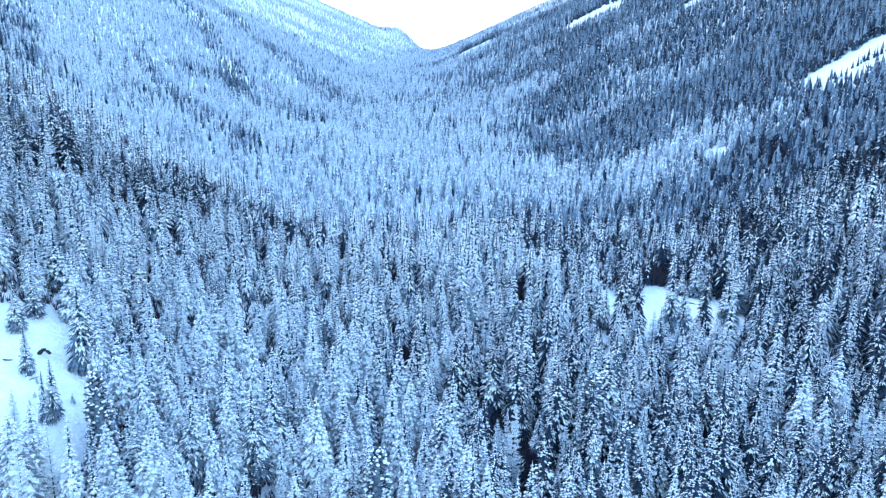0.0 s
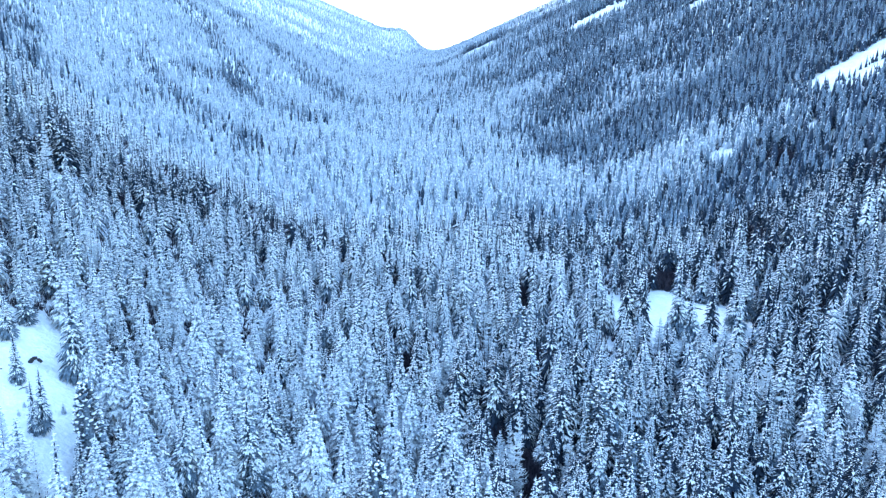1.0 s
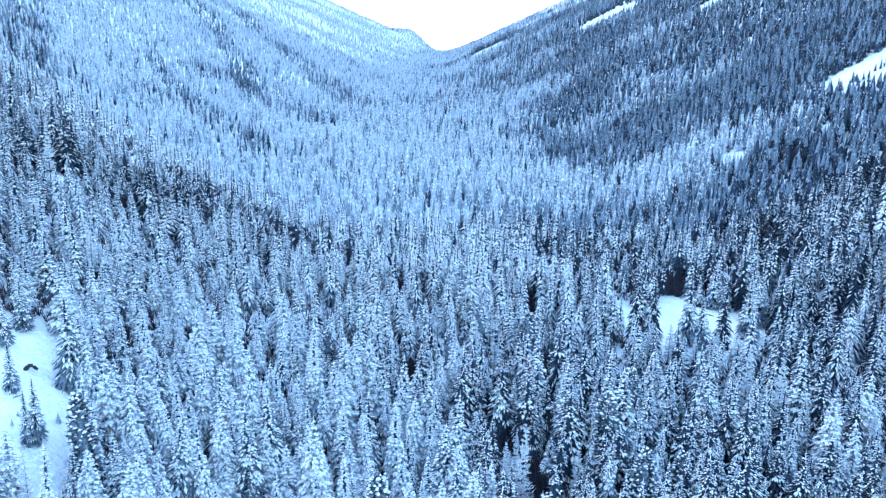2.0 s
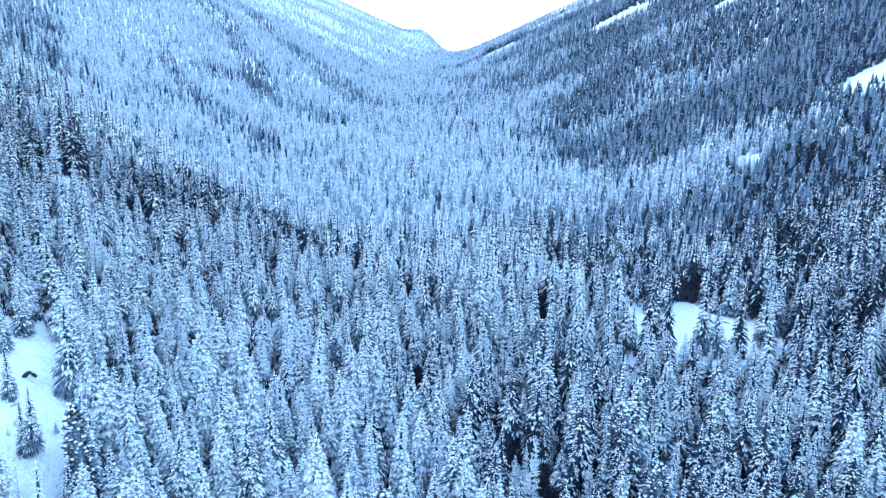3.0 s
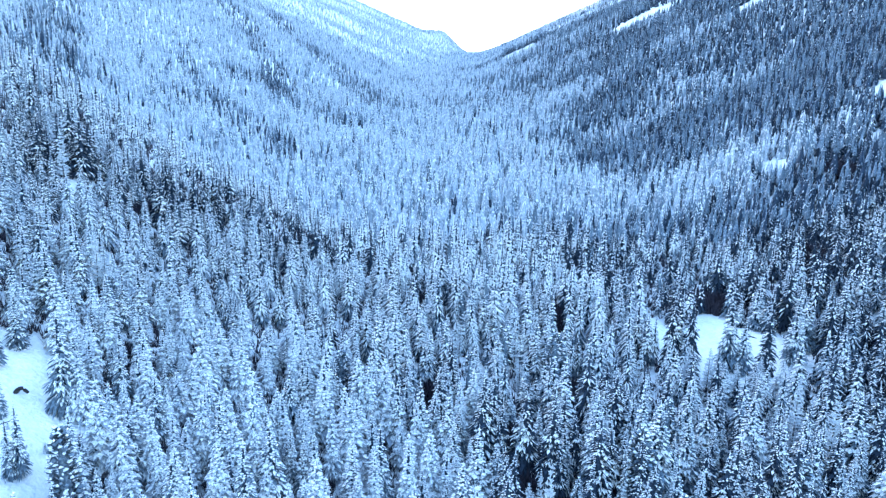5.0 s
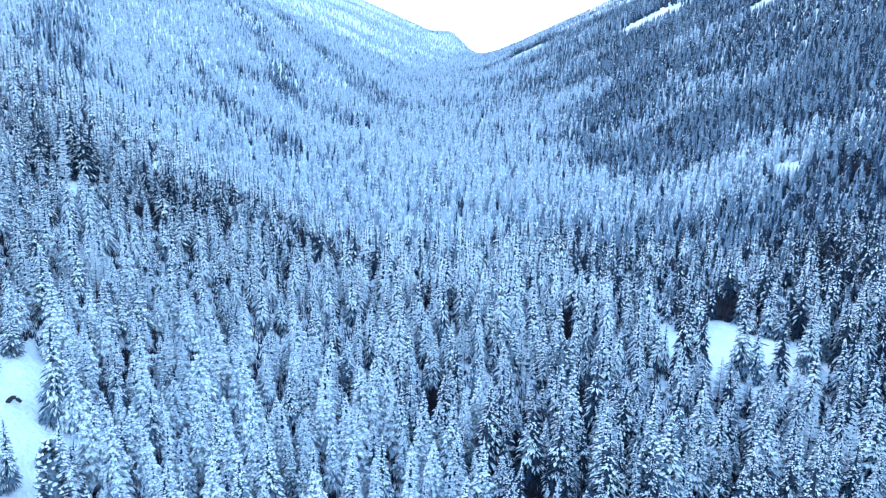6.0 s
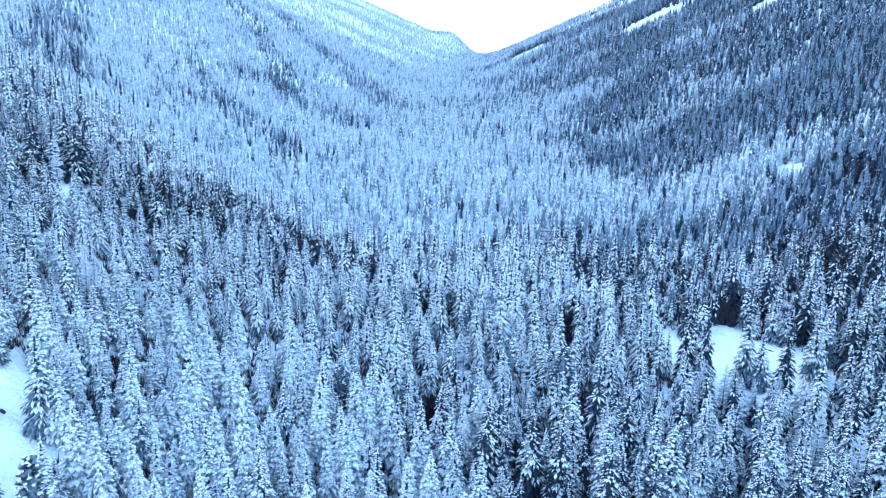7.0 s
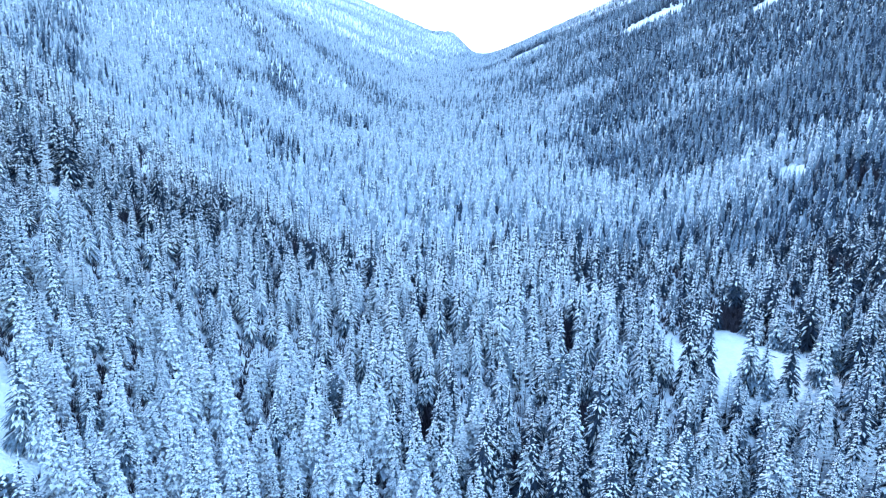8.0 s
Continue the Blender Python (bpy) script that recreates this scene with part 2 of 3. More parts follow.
def pine(seed, height, radius, clumps, snow, needle=1):
    """A pine with a rounded crown of needle tufts, each with a cushion of snow on it."""
    rng = np.random.default_rng(seed)
    shape = Shape()
    stem(shape, rng, height, 0.012 * height, 6)
    body(shape, rng, height * 0.92, radius * 0.55, 0.3, 5, 0.6, needle)
    for k in range(clumps):
        t = (k + rng.random()) / clumps
        z = height * (0.22 + 0.76 * t)
        r = radius * math.sqrt(max(0.02, 1 - (1.25 * t - 0.3) ** 2)) * rng.uniform(0.72, 1.05)
        a = k * 2.39996 + rng.uniform(-0.5, 0.5)
        c = np.array((r * math.cos(a), r * math.sin(a), z - 0.25 * r))
        w, h = 0.024 * height * rng.uniform(0.6, 1.4), 0.018 * height * rng.uniform(0.7, 1.3)
        b = rng.uniform(0, 6.28) + np.arange(5) * 2 * math.pi / 5
        ring = np.stack([np.cos(b), np.sin(b), rng.uniform(-0.45, 0.25, 5)], -1) * (w * rng.uniform(0.6, 1.3, (5, 1)))
        root = np.array((0, 0, z - 0.05 * height)) + (c - (0, 0, z)) * 0.35
        shape.add(np.concatenate([[root], c + ring]), [(0, (i + 1) % 5 + 1, i + 1) for i in range(5)], needle)
        lid = 2 if rng.random() < snow else needle
        size = rng.uniform(0.7, 1.0) if lid == 2 else 1.0
        shape.add(np.concatenate([[c + (0, 0, h)], c + ring * size + (0, 0, 0.1 * h)]), [(0, i + 1, (i + 1) % 5 + 1) for i in range(5)], lid)
    return shape.done()


def larch(seed, height, radius, whorls, per):
    """A bare larch: a thin stem and fine upswept twigs white with frost."""
    rng = np.random.default_rng(seed)
    shape = Shape()
    stem(shape, rng, height, 0.009 * height, 5)
    for w in range(whorls):
        t = (w + rng.random()) / whorls
        z = height * (0.12 + 0.86 * t)
        r = radius * (0.25 + 0.75 * math.sqrt(1 - t)) * (1 - 0.75 * t ** 3)
        for k in range(per):
            a = rng.uniform(0, 6.28)
            out, side = np.array((math.cos(a), math.sin(a), 0.0)), np.array((-math.sin(a), math.cos(a), 0.0))
            r1 = r * rng.uniform(0.5, 1.1)
            root, tip = np.array((0, 0, z)), out * r1 + (0, 0, z + r1 * rng.uniform(-0.1, 0.6))
            thin = 0.008 * height
            shape.add([root + (0, 0, thin), root - (0, 0, thin), tip], [(0, 1, 2)], 6)
            for j in range(3):
                s = root + (tip - root) * rng.uniform(0.3, 0.8)
                e = s + side * r1 * rng.uniform(-0.4, 0.4) + out * 0.2 * r1 + (0, 0, r1 * rng.uniform(-0.1, 0.4))
                shape.add([s + (0, 0, thin), s - (0, 0, thin), e], [(0, 1, 2)], 6)
    return shape.done()


def far_conifer(seed, height, radius, whorls, per, snow, core=5, needle=1):
    """A conifer far off: a ragged body coloured for shade and haze, with snowy branches hung round it."""
    rng = np.random.default_rng(seed)
    shape = Shape()
    # shade between trees coloured into the lower tier; haze where snow is heavy
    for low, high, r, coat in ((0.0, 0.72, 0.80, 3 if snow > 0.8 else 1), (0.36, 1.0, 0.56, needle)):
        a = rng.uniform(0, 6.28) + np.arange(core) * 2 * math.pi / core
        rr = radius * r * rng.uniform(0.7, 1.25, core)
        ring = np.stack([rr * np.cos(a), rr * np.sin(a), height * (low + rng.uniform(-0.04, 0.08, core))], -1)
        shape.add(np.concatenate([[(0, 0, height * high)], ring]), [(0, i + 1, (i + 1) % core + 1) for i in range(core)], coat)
    for w in range(whorls):
        t = (w + rng.uniform(0.1, 0.6)) / whorls
        z = height * (0.10 + 0.87 * t)
        reach = radius * ((1 - t) ** 0.65 + 0.06)
        turn = rng.uniform(0, 6.28)
        # snow thins downwards to darken the shaded foot of the crown
        hold = snow * 1.05 * float(smooth(-0.1, 0.65, t))
        for k in range(per):
            snowy = rng.random() < 0.1 + 0.9 * hold
            if not snowy and rng.random() < 0.3 + 0.5 * snow:
                continue
            a = turn + (k + rng.uniform(-0.3, 0.3)) * 2 * math.pi / per
            out, side = np.array((math.cos(a), math.sin(a), 0)), np.array((-math.sin(a), math.cos(a), 0))
            long = reach * rng.uniform(0.8, 1.2)
            p = rng.random()
            # frost and rime among the snow soften the contrast, in place of haze
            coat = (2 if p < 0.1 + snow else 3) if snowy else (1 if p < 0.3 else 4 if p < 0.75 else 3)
            wide = (0.55 + 0.45 * hold if snowy else 0.8) * (0.36 * long + 0.02 * height) * (1.0 if per > 4 else 1.6)
            z1 = z + rng.uniform(-0.5, 0.5) * height / whorls
            root = np.array((0, 0, z1 + 0.35 * long)) + out * long * 0.1
            tip = np.array((0, 0, z1 - 0.5 * long)) + out * long * 0.97
            if rng.random() < 0.12:
                shape.add([root, tip + side * wide * 0.6, tip - side * wide * 0.6], [(0, 2, 1)], coat)
            else:
                shape.add([root + side * wide * 0.6, tip, root - side * wide * 0.6], [(0, 2, 1)], coat)
    return shape.done()


def wood(name, shapes, x, y, pick, tall, wide, turn, label, lean=0.02, seed=0):
    """Many trees in one mesh."""
    rng = np.random.default_rng(seed)
    vs, fs, ms, n = [], [], [], 0
    z = ground(x, y)
    for k, (v, f, m) in enumerate(shapes):
        s = np.nonzero(pick == k)[0]
        if not len(s):
            continue
        c, d = np.cos(turn[s])[:, None], np.sin(turn[s])[:, None]
        lx, ly = rng.normal(0, lean, (2, len(s), 1))
        vx, vy, vz = v[None, :, 0] * wide[s, None], v[None, :, 1] * wide[s, None], v[None, :, 2] * tall[s, None]
        out = np.stack([vx * c - vy * d + lx * vz + x[s, None], vx * d + vy * c + ly * vz + y[s, None], vz + z[s, None] - 0.2], -1)
        vs.append(out.reshape(-1, 3))
        fs.append((f[None] + (np.arange(len(s)) * len(v))[:, None, None] + n).reshape(-1, 3))
        ms.append(np.tile(m, len(s)))
        n += len(s) * len(v)
    me = mesh_of(name, np.concatenate(vs), np.concatenate(fs), WOODS, np.concatenate(ms))
    return tagged(new(name, me), label, "forest", kind="stuff")


# where trees stand: openings in the wood
def ellipse(x, y, cx, cy, rx, ry, turn=0.0):
    c, s = math.cos(radians(turn)), math.sin(radians(turn))
    dx, dy = x - cx, y - cy
    return np.hypot((dx * c + dy * s) / rx, (-dx * s + dy * c) / ry) < 1


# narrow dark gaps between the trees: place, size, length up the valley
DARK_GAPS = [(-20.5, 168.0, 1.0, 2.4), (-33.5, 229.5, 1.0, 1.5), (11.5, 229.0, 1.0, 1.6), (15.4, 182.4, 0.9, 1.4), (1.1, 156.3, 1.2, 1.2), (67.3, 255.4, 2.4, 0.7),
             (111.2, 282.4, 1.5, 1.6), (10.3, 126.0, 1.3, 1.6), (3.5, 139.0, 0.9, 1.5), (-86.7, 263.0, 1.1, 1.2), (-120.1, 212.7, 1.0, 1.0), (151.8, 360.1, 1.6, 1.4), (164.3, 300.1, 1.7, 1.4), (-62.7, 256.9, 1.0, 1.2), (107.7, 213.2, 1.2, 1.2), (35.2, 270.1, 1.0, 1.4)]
DARK_STANDS = [(127.9, 762.0, 5.0, 1.4), (199.3, 461.1, 3.5, 1.4), (257.3, 641.0, 5.0, 1.4), (210.8, 539.6, 3.0, 1.5), (-304.7, 560.1, 3.0, 1.5), (-428.0, 977.7, 7.0, 1.6), (-331.7, 478.2, 1.3, 0.9), (-305.2, 464.6, 1.3, 0.9), (-290.2, 464.2, 1.3, 0.9), (-277.2, 473.9, 1.3, 0.9), (-264.6, 481.6, 1.3, 0.9)]


def is_open(x, y, gaps=True):
    """Snowy clearings on the valley's sides and floor, narrow dark gaps, and the bare chutes down the slopes."""
    u = x + AXIS * y
    wob = 1 + 0.25 * rough(x, y, 12, 11)
    o = ellipse(x, y, -85.8, 107.2, 23 * wob, 12 * wob, 133)
    o |= ellipse(x, y, -72.8, 113.6, 1.8, 3.0, 10) | ellipse(x, y, -72.0, 105.0, 5.0, 3.5)
    o |= ellipse(x, y, 63.0, 215, 24, 21, -2) | ellipse(x, y, 65.5, 238, 6, 9) | ellipse(x, y, 43.8, 224, 5.5, 14, -3)
    o |= ellipse(x, y, 133.4, 399, 6.5, 15) | ellipse(x, y, 175.7, 384.8, 4, 11) | ellipse(x, y, 165.4, 452, 3, 9) | ellipse(x, y, 190.8, 452, 3, 9) | ellipse(x, y, 221, 423, 5, 8) | ellipse(x, y, 234, 423, 7, 7)
    o |= ellipse(x, y, -139.0, 200.5, 7, 4.5, -35)
    for gx, gy, size, long in DARK_GAPS if gaps else ():
        o |= ellipse(x, y, gx, gy, 2.8 * size, 5.6 * size * long)
    wig = 7 * rough(x, y, 40, 12) - 9
    for at, u0, u1, rise in RIBS_RIGHT:
        o |= (y + wig > at - 9 - 0.012 * at) & (y + wig < at + 3) & (u > u0) & (u < u1)
    for at, u0, u1, rise, slant in RIBS_LEFT:
        v = y - slant * (-u - u0) + wig
        o |= (v > at - 11) & (v < at + 5) & (-u > u0) & (-u < u1)
    return o


def snow_and_haze(x, y):
    """How heavily the trees are loaded: more on the left side and, in place of haze, far off; less along the spur, on
    the right slope and, in place of shade, round the gaps.
    """
    y = y - 9
    u = x + AXIS * y - 6 + (25 + 0.12 * y) * rough(x, y, 70 + 30 * smooth(400, 900, y), 23)
    c = 1.0 - 0.58 * smooth(-25, 65, u) * smooth(420, 260, y) - 0.85 * smooth(-10, 230, u) * smooth(200, 420, y) + 0.22 * smooth(60, 160, u) * rough(x, y, 75, 27)
    c = c + smooth(200, 130, np.hypot(x, y)) * (0.12 - 0.16 * smooth(-80, -35, u)) + 0.1 * smooth(260, 420, y) * smooth(120, -20, u) + 0.2 * smooth(330, 450, y) * smooth(-60, -140, u)
    c = c + 0.38 * np.exp(-((u - 100) / 60) ** 2 - ((y - 390) / 70) ** 2)
    # extra snow far off stands for the haze of distance
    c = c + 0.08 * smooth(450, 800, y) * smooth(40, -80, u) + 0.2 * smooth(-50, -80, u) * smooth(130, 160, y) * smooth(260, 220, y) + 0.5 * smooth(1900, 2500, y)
    spur = np.exp(-((y - 225 - 0.5 * (x + 110)) / 15) ** 2) * smooth(-40, -75, x) * smooth(-260, -170, x)
    c = c - 0.95 * spur * (0.7 + 0.8 * rough(x, y, 14, 24))
    # darker lines of trees down the slopes
    across, size = x + AXIS * y, 48 + 45 * smooth(500, 1800, y)
    c = c - 0.75 * smooth(0.2, 0.5, rough(y + 1.2 * across, 0.2 * across, size, 26)) * smooth(-70, -150, across) * smooth(300, 420, y)
    c = c - 0.4 * smooth(0.2, 0.6, rough(y, 0.25 * across, size, 28)) * smooth(60, 140, across) * smooth(260, 400, y)
    c = c - 0.3 * smooth(0.3, 0.65, rough(0.3 * x, y, size, 29)) * smooth(-150, -70, across) * smooth(140, 60, across) * smooth(260, 420, y)
    # less snow round the gaps and in scattered patches stands for shade
    for gx, gy, size, long in DARK_GAPS + DARK_STANDS:
        c = c - 0.95 * np.exp(-((x - gx) ** 2 + ((y + 9 - gy) / long) ** 2) / (6.8 * size) ** 2)
    c = c - 0.4 * smooth(0.5, 0.8, rough(x, y, 32, 21)) * smooth(700, 300, y) + 0.14 * rough(x, y, 110, 22)
    return c


# trees that stand alone: in the clearings, at their edges and along the spur; kind, place, height in metres, breadth
LONE = [
    (5, -77.8, 114.9, 18.8, 1.15, "tall broad dark spruce tree at the edge of a snowy clearing"),
    (4, -83.4, 106.7, 10.5, 0.6, "slender fir tree alone in a snowy clearing"),
    (6, -91.5, 115.7, 11.0, 0.75, "slender fir tree at the upper edge of a snowy clearing"),
    (4, -93.0, 122.9, 11.0, 0.9, "slender fir tree at the upper edge of a snowy clearing"),
    (6, -73.1, 98.6, 12.8, 0.6, "slender fir tree alone in a snowy clearing"),
    (4, -74.0, 97.6, 10.5, 0.5, "slender fir tree close beside another in a clearing"),
    (16, -75.1, 91.9, 9.0, 0.6, "small frosted larch tree at the foot of a clearing"),
    (8, -74.2, 105.1, 2.2, 0.20, "young fir tree buried in the snow of a clearing"),
    (8, -85.9, 110.2, 1.4, 0.12, "young fir tree buried in the snow of a clearing"),
    (8, -80.9, 105.5, 1.6, 0.14, "young fir tree buried in the snow of a clearing"),
    (9, -79.1, 102.2, 1.2, 0.12, "young spruce tree buried in the snow of a clearing"),
    (8, -78.3, 99.7, 1.5, 0.12, "young fir tree buried in the snow of a clearing"),
    (5, 20.9, 193.5, 20.0, 1.3, "snowy spruce tree with long drooping fingers of snow"),
    (13, 10.1, 187.1, 17.5, 1.3, "round-topped snowy pine tree at a dark gap"),
    (4, 35.0, 209.0, 22.0, 1.15, "snowy fir tree at the edge of a clearing"),
    (1, 43.9, 203.5, 25.5, 1.1, "tall dark spruce tree standing before a snowy clearing"),
    (2, 49.2, 204.5, 25.0, 1.25, "dark fir tree close beside a taller one"),
    (6, 60.0, 205.0, 26.0, 1.4, "tall snowy fir tree standing in a clearing"),
    (5, 63.8, 204.0, 17.0, 1.2, "snowy spruce tree beside a taller one in a clearing"),
    (0, 70.4, 204.5, 24.0, 1.4, "tall dark fir tree standing in a snowy clearing"),
    (6, 80.2, 211.0, 22.0, 1.5, "snowy fir tree at the edge of a snowy clearing"),
    (4, 46.4, 206.5, 23.0, 1.1, "snowy fir tree between two dark ones"),
    (6, 86.0, 219.0, 21.0, 1.4, "snowy fir tree beside a snowy clearing"),
    (5, 76.2, 233.5, 17.0, 0.9, "snowy spruce tree at the back of a clearing"),
    (15, 51.5, 192.0, 14.0, 1.2, "frosted larch tree at the foot of a clearing"),
    (17, 58.0, 190.0, 11.0, 1.2, "frosted larch tree at the foot of a clearing"),
    (15, 46.5, 195.0, 12.0, 1.2, "frosted larch tree at the foot of a clearing"),
    (17, 66.0, 196.0, 10.0, 1.2, "frosted larch tree at the foot of a clearing"),
    (10, 47.0, 189.5, 11.0, 1.1, "small fir tree buried in snow at the foot of a clearing"),
    (6, 63.0, 191.5, 10.5, 1.1, "small snowy fir tree at the foot of a clearing"),
    (9, 70.5, 192.0, 11.5, 1.1, "small spruce tree buried in snow at the foot of a clearing"),
    (16, 74.0, 196.0, 9.0, 1.0, "small frosted larch tree at the foot of a clearing"),
    (5, 54.0, 187.0, 12.0, 1.1, "small snowy spruce tree at the foot of a clearing"),
    (16, 54.5, 195.0, 12.5, 1.1, "frosted larch tree at the foot of a clearing"),
    (1, -148.9, 216.1, 24.0, 1.45, "tall dark spruce tree on a spur of the slope"),
    (0, -143.6, 203.3, 22.0, 1.4, "tall dark fir tree on a spur of the slope"),
    (16, -139.4, 199.0, 19.0, 1.20, "pale larch tree before dark spruces"),
    (2, -143.8, 194.9, 20.0, 1.35, "tall dark fir tree on a spur of the slope"),
    (3, -141.4, 210.3, 22.0, 1.4, "tall dark spruce tree on a spur of the slope"),
    (1, -142.1, 215.5, 20.0, 1.25, "dark spruce tree on a spur of the slope"),
    (0, -132.5, 228.3, 18.0, 1.2, "dark fir tree on a spur of the slope"),
    (2, -125.1, 204.7, 16.0, 1.15, "dark fir tree on a spur of the slope"),
    (1, -112.1, 204.9, 18.0, 1.15, "dark spruce tree on a spur of the slope"),
    (0, -117.0, 226.3, 16.0, 1.15, "dark fir tree on a spur of the slope"),
    (2, -110.3, 239.2, 17.0, 1.15, "dark fir tree on a spur of the slope"),
]


def scatter(near, far, space, seed, shade_bushes=False):
    """Places of trees between two distances up the valley, one in each cell of a jittered grid."""
    rng = np.random.default_rng(seed)
    gx, gy = np.meshgrid(np.arange(-far, far * 0.68, space), np.arange(near, far, space))
    x = (gx + rng.uniform(-0.5, 0.5, gx.shape) * space).ravel()
    y = (gy + rng.uniform(-0.5, 0.5, gy.shape) * space).ravel()
    keep = (x > -0.92 * y - 12) & (x < 0.62 * y + 20)
    x, y = x[keep], y[keep]
    # no trees above the tree line
    keep = (ground(x, y) - 90) / np.hypot(x, y) < 0.19
    keep &= ~is_open(x, y, not shade_bushes)
    if not shade_bushes:
        for _, px, py, high, broad, _ in LONE:
            keep &= np.hypot(x - px, y - py) > 1.2 + 1.6 * broad
        u = x + AXIS * y
        keep &= rng.random(len(x)) > (0.12 + 0.28 * smooth(0.1, 0.6, rough(y + 1.2 * u, 0.2 * u, 55, 61))) * smooth(-90, -170, u) * smooth(300, 420, y) * smooth(1700, 1200, y)
        keep &= rng.random(len(x)) > 0.03 + 0.45 * smooth(0.5, 0.75, rough(x, y, 11, 31)) * smooth(420, 300, y)
    return x[keep], y[keep], rng


def sorts(x, y, rng, kinds, pines=0, larches=0):
    """For each tree the number of its template: by snow load, then by chance; the larches stand in groups."""
    patch = (0.06 + 0.26 * rough(x, y, 24, 53) + 0.24 * rough(x, y, 60, 54)) * smooth(60, 150, x + AXIS * y) * smooth(240, 330, y)
    load = np.clip(snow_and_haze(x, y) + patch + rng.normal(0, 0.26, len(x)), 0, 0.999)
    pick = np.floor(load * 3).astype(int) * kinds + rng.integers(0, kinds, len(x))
    if pines:
        pick = np.where(rng.random(len(x)) < 0.02, 3 * kinds + rng.integers(0, pines, len(x)), pick)
    if larches:
        is_larch = rng.random(len(x)) < 0.03 + 0.4 * smooth(0.35, 0.8, rough(x, y, 20, 51))
        pick = np.where(is_larch, 3 * kinds + pines + rng.integers(0, larches, len(x)), pick)
    return pick


def sizes(x, y, rng, mean):
    mean = mean * (1 - 0.2 * smooth(-20, -70, x + AXIS * y) * smooth(340, 260, y))
    for at, u0, u1, rise in RIBS_RIGHT:        # stunted below the bare chutes
        mean = mean * (1 - 0.5 * np.exp(-((y - at + 12) / 14) ** 2) * smooth(u0 - 5, u0 + 5, x + AXIS * y) * smooth(u1 + 5, u1 - 5, x + AXIS * y))
    tall = mean * np.clip(rng.normal(1, 0.22, len(x)) * (1 + 0.18 * rough(x, y, 40, 41)), 0.4, 1.55)
    return tall, mean * np.clip(rng.normal(1, 0.14, len(x)), 0.65, 1.4) * (tall / mean) ** 0.6, rng.uniform(0, 6.28, len(x))


LOADS = (0.58, 0.86, 1.30)
MID_LOADS = (0.32, 0.74, 1.25)
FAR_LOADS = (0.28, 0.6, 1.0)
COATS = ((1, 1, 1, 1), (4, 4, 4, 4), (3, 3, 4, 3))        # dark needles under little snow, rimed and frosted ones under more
# far off: paler coats, the haze of distance coloured into the trees
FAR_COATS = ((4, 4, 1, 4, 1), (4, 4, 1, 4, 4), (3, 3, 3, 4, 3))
TREE = 15.0
NEAR, MIDDLE = 168, 310

# far woods
def far_wood(name, near, far, space, whorls, per, core, radius, tall, seed, label, thick=0.0):
    """A stretch of the forest; thick: how much closer the trees of the right slope stand."""
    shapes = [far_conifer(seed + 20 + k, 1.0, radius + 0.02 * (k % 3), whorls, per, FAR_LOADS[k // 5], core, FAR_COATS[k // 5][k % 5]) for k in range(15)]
    x, y, rng = scatter(near, far, space, seed)
    if thick:
        x2, y2, _ = scatter(near, far, space / thick, seed + 1)
        s = rng.random(len(x2)) < smooth(-20, 160, x2 + AXIS * y2)
        x, y = np.concatenate([x, x2[s]]), np.concatenate([y, y2[s]])
    wood(name, shapes, x, y, sorts(x, y, rng, 5), *sizes(x, y, rng, tall), label)


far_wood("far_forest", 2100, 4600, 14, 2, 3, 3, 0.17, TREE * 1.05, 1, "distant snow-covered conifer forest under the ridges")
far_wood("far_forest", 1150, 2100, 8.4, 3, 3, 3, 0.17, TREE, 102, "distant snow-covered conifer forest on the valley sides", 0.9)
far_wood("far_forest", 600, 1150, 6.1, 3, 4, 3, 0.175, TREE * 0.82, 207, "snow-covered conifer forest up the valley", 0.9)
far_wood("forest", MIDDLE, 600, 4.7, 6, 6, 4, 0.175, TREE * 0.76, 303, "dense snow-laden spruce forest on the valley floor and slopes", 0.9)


def mid_wood(near, far, space, whorls, per, detail, slim, tall, seed, label):
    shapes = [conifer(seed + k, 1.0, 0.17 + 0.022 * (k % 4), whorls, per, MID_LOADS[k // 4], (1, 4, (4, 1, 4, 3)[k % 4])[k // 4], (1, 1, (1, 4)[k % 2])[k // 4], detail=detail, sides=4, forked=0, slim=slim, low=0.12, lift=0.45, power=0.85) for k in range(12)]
    shapes += [pine(seed + 40 + k, 0.95, 0.15, 50, 0.75, 4) for k in range(2)]
    shapes += [larch(seed + 60 + k, 0.95, 0.135, 16, 7) for k in range(2)]
    x, y, rng = scatter(near, far, space, seed)
    wood("forest", shapes, x, y, sorts(x, y, rng, 4, 2, 2), *sizes(x, y, rng, tall), label)


mid_wood(235, MIDDLE, 4.9, 16, 10, 1, 1.3, TREE * 0.86, 500, "dense snow-laden spruce forest with dark gaps between the trees")
mid_wood(NEAR, 235, 5.1, 18, 13, 1.5, 1.0, TREE * 0.97, 620, "snow-laden spruces and firs standing close together")
# young trees under the tall ones
shapes = [conifer(580 + k, 1.0, 0.2, 12, 8, (0.35, 0.8, 1.0)[k // 2], COATS[k // 2][k % 2], 1, detail=1, sides=4, forked=0, slim=1.7, lift=0.4) for k in range(6)]
x, y, rng = scatter(62, 200, 9.0, 8)
wood("young_forest", shapes, x, y, sorts(x, y, rng, 2), *sizes(x, y, rng, TREE * 0.42), "young snowy firs growing between the tall trees")


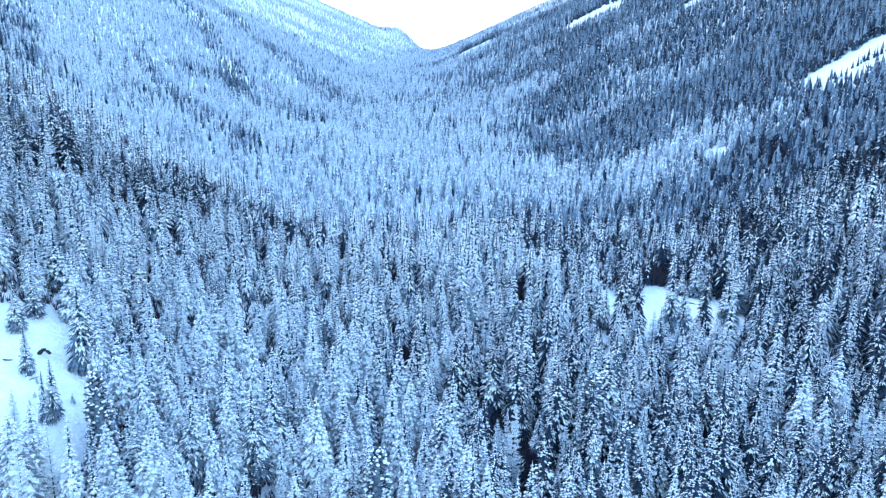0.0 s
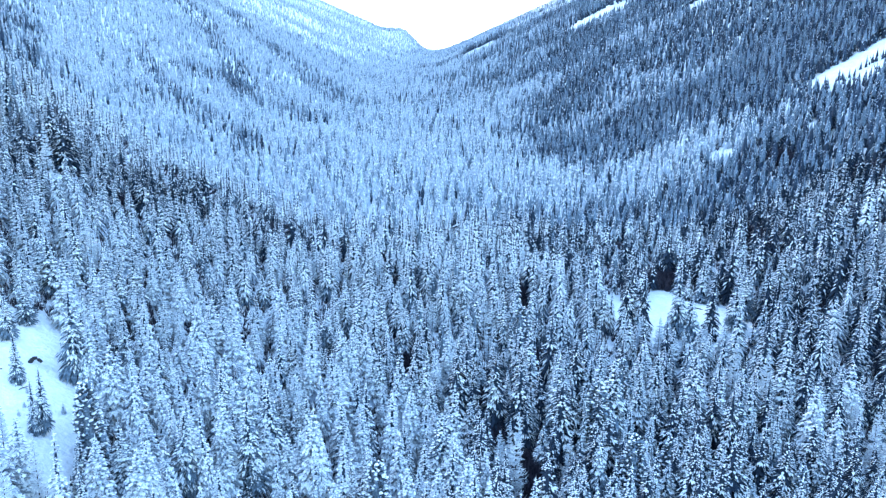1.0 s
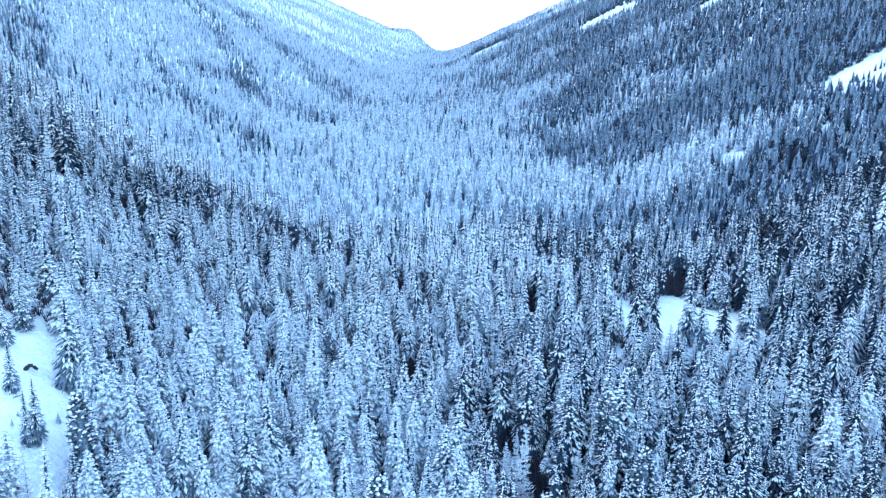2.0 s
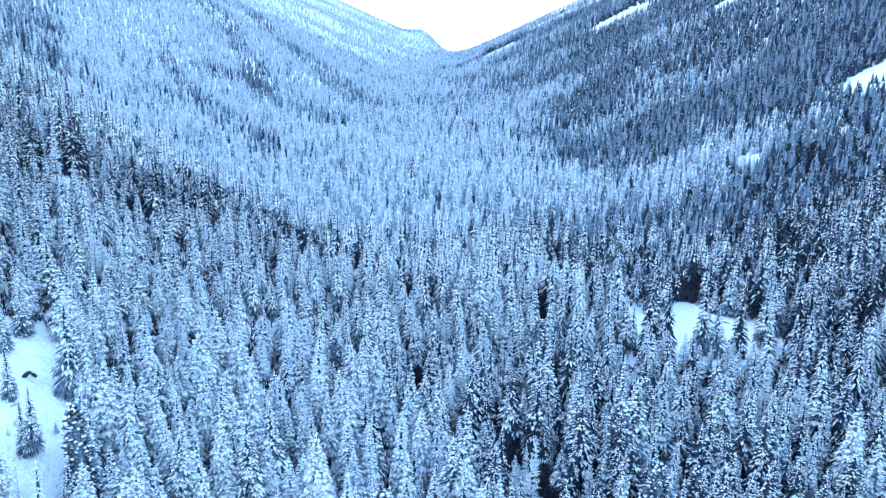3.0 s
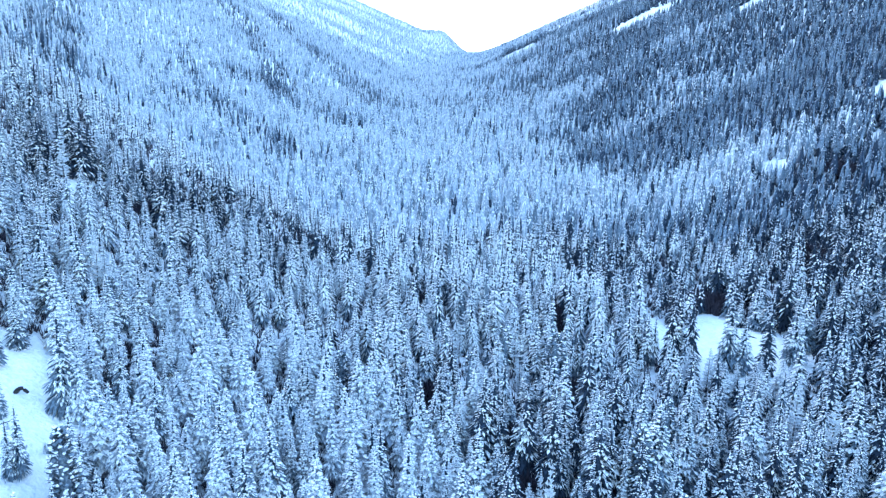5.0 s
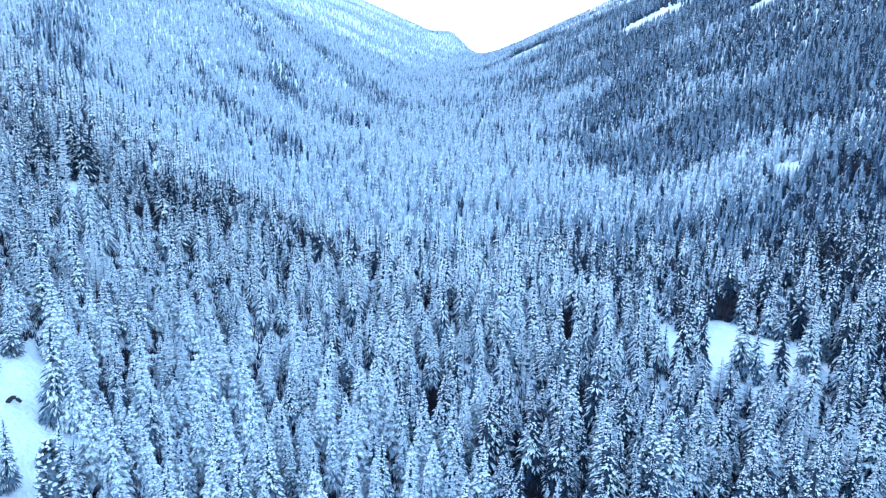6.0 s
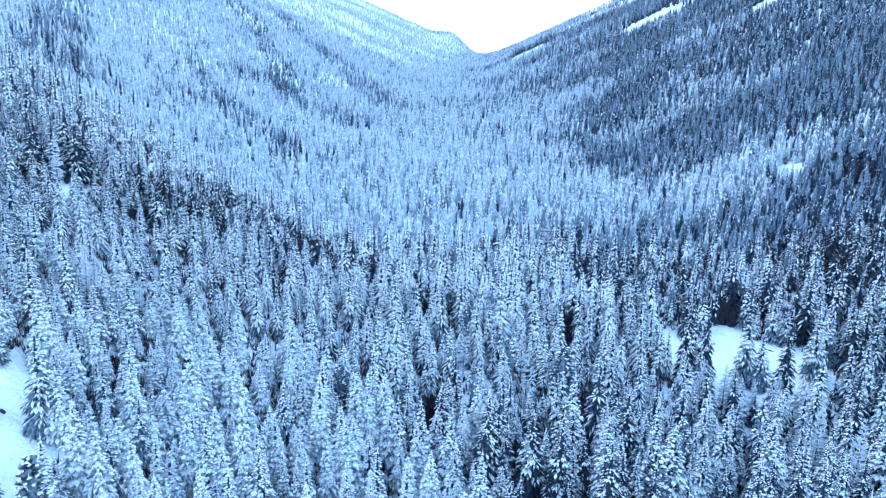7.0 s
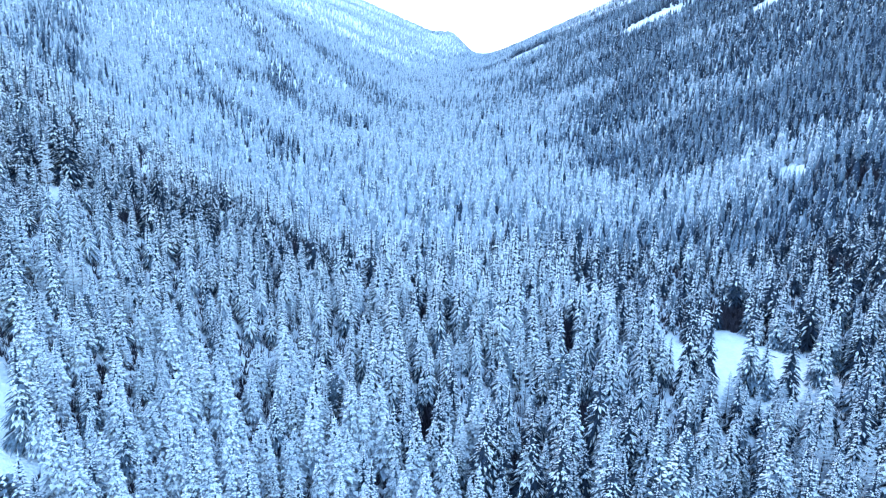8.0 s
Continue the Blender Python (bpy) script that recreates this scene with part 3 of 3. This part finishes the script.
# twigs added to darken the ground where shade lies between the trees
def shade_thicket(seed, blades):
    """A low bush of twigs leaning out from one root, dark to stand for shade."""
    rng = np.random.default_rng(seed)
    shape = Shape()
    for k in range(blades):
        a = rng.uniform(0, 6.28)
        out, side = np.array((math.cos(a), math.sin(a), 0)), np.array((-math.sin(a), math.cos(a), 0))
        tip = out * rng.uniform(0.3, 1.1) + side * rng.uniform(-0.3, 0.3) + (0, 0, rng.uniform(0.5, 1.1))
        thin = rng.uniform(0.07, 0.15)
        foot = out * rng.uniform(0, 0.4)
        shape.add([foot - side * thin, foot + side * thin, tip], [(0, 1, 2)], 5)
    return shape.done()


def shade_shrubs(near, far, space, blades, low, high, seed, label, from_u=-1e4):
    shapes = [shade_thicket(seed + k, blades) for k in range(6)]
    x, y, rng = scatter(near, far, space, seed, shade_bushes=True)
    s = x + AXIS * y > from_u
    x, y = x[s], y[s]
    wood("undergrowth", shapes, x, y, rng.integers(0, 6, len(x)), rng.uniform(low, high, len(x)), rng.uniform(0.75, 1.2, len(x)) * low, rng.uniform(0, 6.28, len(x)), label)


shade_shrubs(58, 168, 1.6, 12, 1.4, 3.2, 800, "dark twigs added for the shade between the near trees")
shade_shrubs(168, 310, 2.3, 9, 1.7, 3.6, 810, "dark twigs added for the shade between the trees")
shade_shrubs(300, 700, 5.4, 6, 2.8, 4.6, 820, "dark twigs added for the shade between the trees of the slope", 25)


def gap_shade(seed, label):
    """Tangled dark twigs, added to put shade into the narrow gaps."""
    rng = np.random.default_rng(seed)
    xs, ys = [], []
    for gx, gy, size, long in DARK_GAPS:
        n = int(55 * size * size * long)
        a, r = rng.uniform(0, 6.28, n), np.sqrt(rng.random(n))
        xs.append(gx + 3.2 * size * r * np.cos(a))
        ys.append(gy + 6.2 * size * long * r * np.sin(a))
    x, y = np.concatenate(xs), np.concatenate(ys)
    wood("undergrowth", [shade_thicket(seed + k, 16) for k in range(6)], x, y, rng.integers(0, 6, len(x)), rng.uniform(2.0, 4.5, len(x)), rng.uniform(1.3, 2.4, len(x)), rng.uniform(0, 6.28, len(x)), label)


gap_shade(830, "tangled dark twigs added for the shade in the gaps between the trees")


# ---- the trees that the camera passes nearest, one by one ----
def part(name, me, parent, label=""):
    ob = new(name, me)
    ob.parent = parent
    return tagged(ob, label)


def tree(name, shape, label, group):
    v, f, m = shape
    root = tagged(new(name), label, "tree", group)
    for piece, numbers, note in (("trunk", (0,), ""), ("crown", (1, 3, 4, 6), ""), ("snow", (2,), "lumps of fresh snow on the branches")):
        s = np.isin(m, numbers)
        if not s.any():
            continue
        used, back = np.unique(f[s], return_inverse=True)
        ob = part(piece, mesh_of(piece, v[used], back.reshape(-1, 3), WOODS, m[s]), root, note)
        if piece == "snow":
            tagged(ob, kind="stuff")
    return root


KINDS = []
for k in range(12):
    level, form, narrow = k // 4, k % 4, k % 2 == 0
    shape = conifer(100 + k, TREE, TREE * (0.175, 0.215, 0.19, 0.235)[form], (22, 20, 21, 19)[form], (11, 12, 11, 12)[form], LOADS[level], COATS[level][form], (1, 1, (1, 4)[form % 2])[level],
                    low=(0.45, 0.25, 0.4)[level], base=(0.03, 0.06, 0.09, 0.04)[form], power=(0.95, 0.84, 1.0, 0.8)[form], slim=(1.0, 1.1, 1.3)[level], droop=(0.6, 0.75, 0.7, 0.65)[form])
    words = ("dark %s with little snow on its drooping branches", "snow-laden %s with drooping branches", "%s buried in heavy fresh snow")[level] % ("slender fir tree" if narrow else "broad spruce tree")
    KINDS.append(("fir_tree" if narrow else "spruce_tree", shape, words, "firs of the near wood" if narrow else "spruces of the near wood"))
for k in range(3):
    KINDS.append(("pine_tree", pine(130 + k, TREE * 0.95, TREE * (0.15, 0.17, 0.14)[k], 250, (0.6, 0.5, 0.65)[k], 4), "round-topped pine tree with cushions of snow on its tufts", "pines of the near wood"))
for k in range(3):
    KINDS.append(("larch_tree", larch(140 + k, TREE * 0.95, TREE * 0.135, 24, 12), "bare larch tree with frosted grey twigs", "larches of the near wood"))
x, y, rng = scatter(58, NEAR, 4.6, 5)
s = (y > 100 - 0.42 * np.maximum(-x, 0)) & (x > -0.88 * y - 6) & (x < 0.60 * y + 12)
x, y = x[s], y[s]
pick = sorts(x, y, rng, 4, 3, 3)
tall, wide, turn = sizes(x, y, rng, 1.0)
z = ground(x, y)
first = {}


def plant(k, m):
    """A tree of that kind at the pose m: the first one is built, the others are copies of it."""
    if k in first:
        return copy_thing(first[k], m @ Matrix.Diagonal((*(1 / c for c in first[k].scale), 1)))
    first[k] = tree(*KINDS[k])
    first[k].matrix_basis = m
    return first[k]


for i in range(len(x)):
    k = int(pick[i])
    m = Matrix.LocRotScale((x[i], y[i], z[i] - 0.2), Euler((rng.normal(0, 0.02), rng.normal(0, 0.02), turn[i])), (wide[i], wide[i], tall[i]))
    plant(k, m)


for k, px, py, high, broad, words in LONE:
    m = Matrix.LocRotScale((px, py, float(ground(np.array(px), np.array(py))) - 0.2), Euler((0.0, rng.normal(0, 0.02), rng.uniform(0, 6.28))), (broad, broad, high / TREE))
    tagged(plant(k, m), words)


# ---- fallen timber in the clearings ----
def tube(points, radii, sides=8):
    """A round rod along points, closed at both ends."""
    bm = bmesh.new()
    rings = []
    for i, p in enumerate(points):
        ahead = (points[min(i + 1, len(points) - 1)] - points[max(i - 1, 0)]).normalized()
        a = ahead.orthogonal().normalized()
        b = ahead.cross(a)
        rings.append([bm.verts.new(p + radii[i] * (a * math.cos(t * 2 * math.pi / sides) + b * math.sin(t * 2 * math.pi / sides))) for t in range(sides)])
    for r, s in zip(rings, rings[1:]):
        for t in range(sides):
            bm.faces.new((r[t], r[(t + 1) % sides], s[(t + 1) % sides], s[t]))
    bm.faces.new(rings[0][::-1])
    bm.faces.new(rings[-1])
    bmesh.ops.recalc_face_normals(bm, faces=bm.faces)
    return bm


def bm_mesh(name, bm, mat):
    me = bpy.data.meshes.new(name)
    bm.to_mesh(me)
    bm.free()
    me.materials.append(mat)
    return me


def fallen_log(px, py, length, radius, arch, turn, label):
    """A dead stem lying in the snow, arched where it is hung up, with a cap of snow along its back where it lies flat."""
    pz = float(ground(np.array(px), np.array(py)))
    root = tagged(new("fallen_log"), label, "log", "fallen timber")
    root.matrix_basis = pose(px, py, pz, 0, 0, turn)
    steps = [i / 8 for i in range(9)]
    line = [Vector((length * (s - 0.5), 0.12 * math.sin(7 * s), arch * math.sin(math.pi * s) + radius * 0.4)) for s in steps]
    thick = [radius * (1.1 - 0.45 * s) for s in steps]
    part("stem", bm_mesh("stem", tube(line, thick), BARK), root)
    if arch < 0.5:
        cap = tube([p + Vector((0, 0.02, r * 0.75)) for p, r in zip(line[1:8], thick[1:8])], [0.2 * r for r in thick[1:8]], 6)
        part("snow_cap", bm_mesh("snow_cap", cap, SNOW), root, "ridge of snow along the log")
    stub = tube([line[5], line[5] + Vector((0.1, -0.1, 0.12 + radius))], [0.06, 0.03], 6)
    part("branch_stub", bm_mesh("branch_stub", stub, BARK), root)


fallen_log(-84.5, 113.0, 2.0, 0.4, 0.95, 25, "dark arched log sticking out of the snow of a clearing")
fallen_log(-87.7, 106.9, 2.6, 0.16, 0.05, 5, "thin dark log lying on the snow of a clearing")
fallen_log(-81.9, 106.1, 1.8, 0.09, 0.1, 70, "thin broken stem lying on the snow of a clearing")
fallen_log(74.1, 228.0, 3.4, 0.2, 0.2, -35, "thin dark log lying on the snow of a clearing")
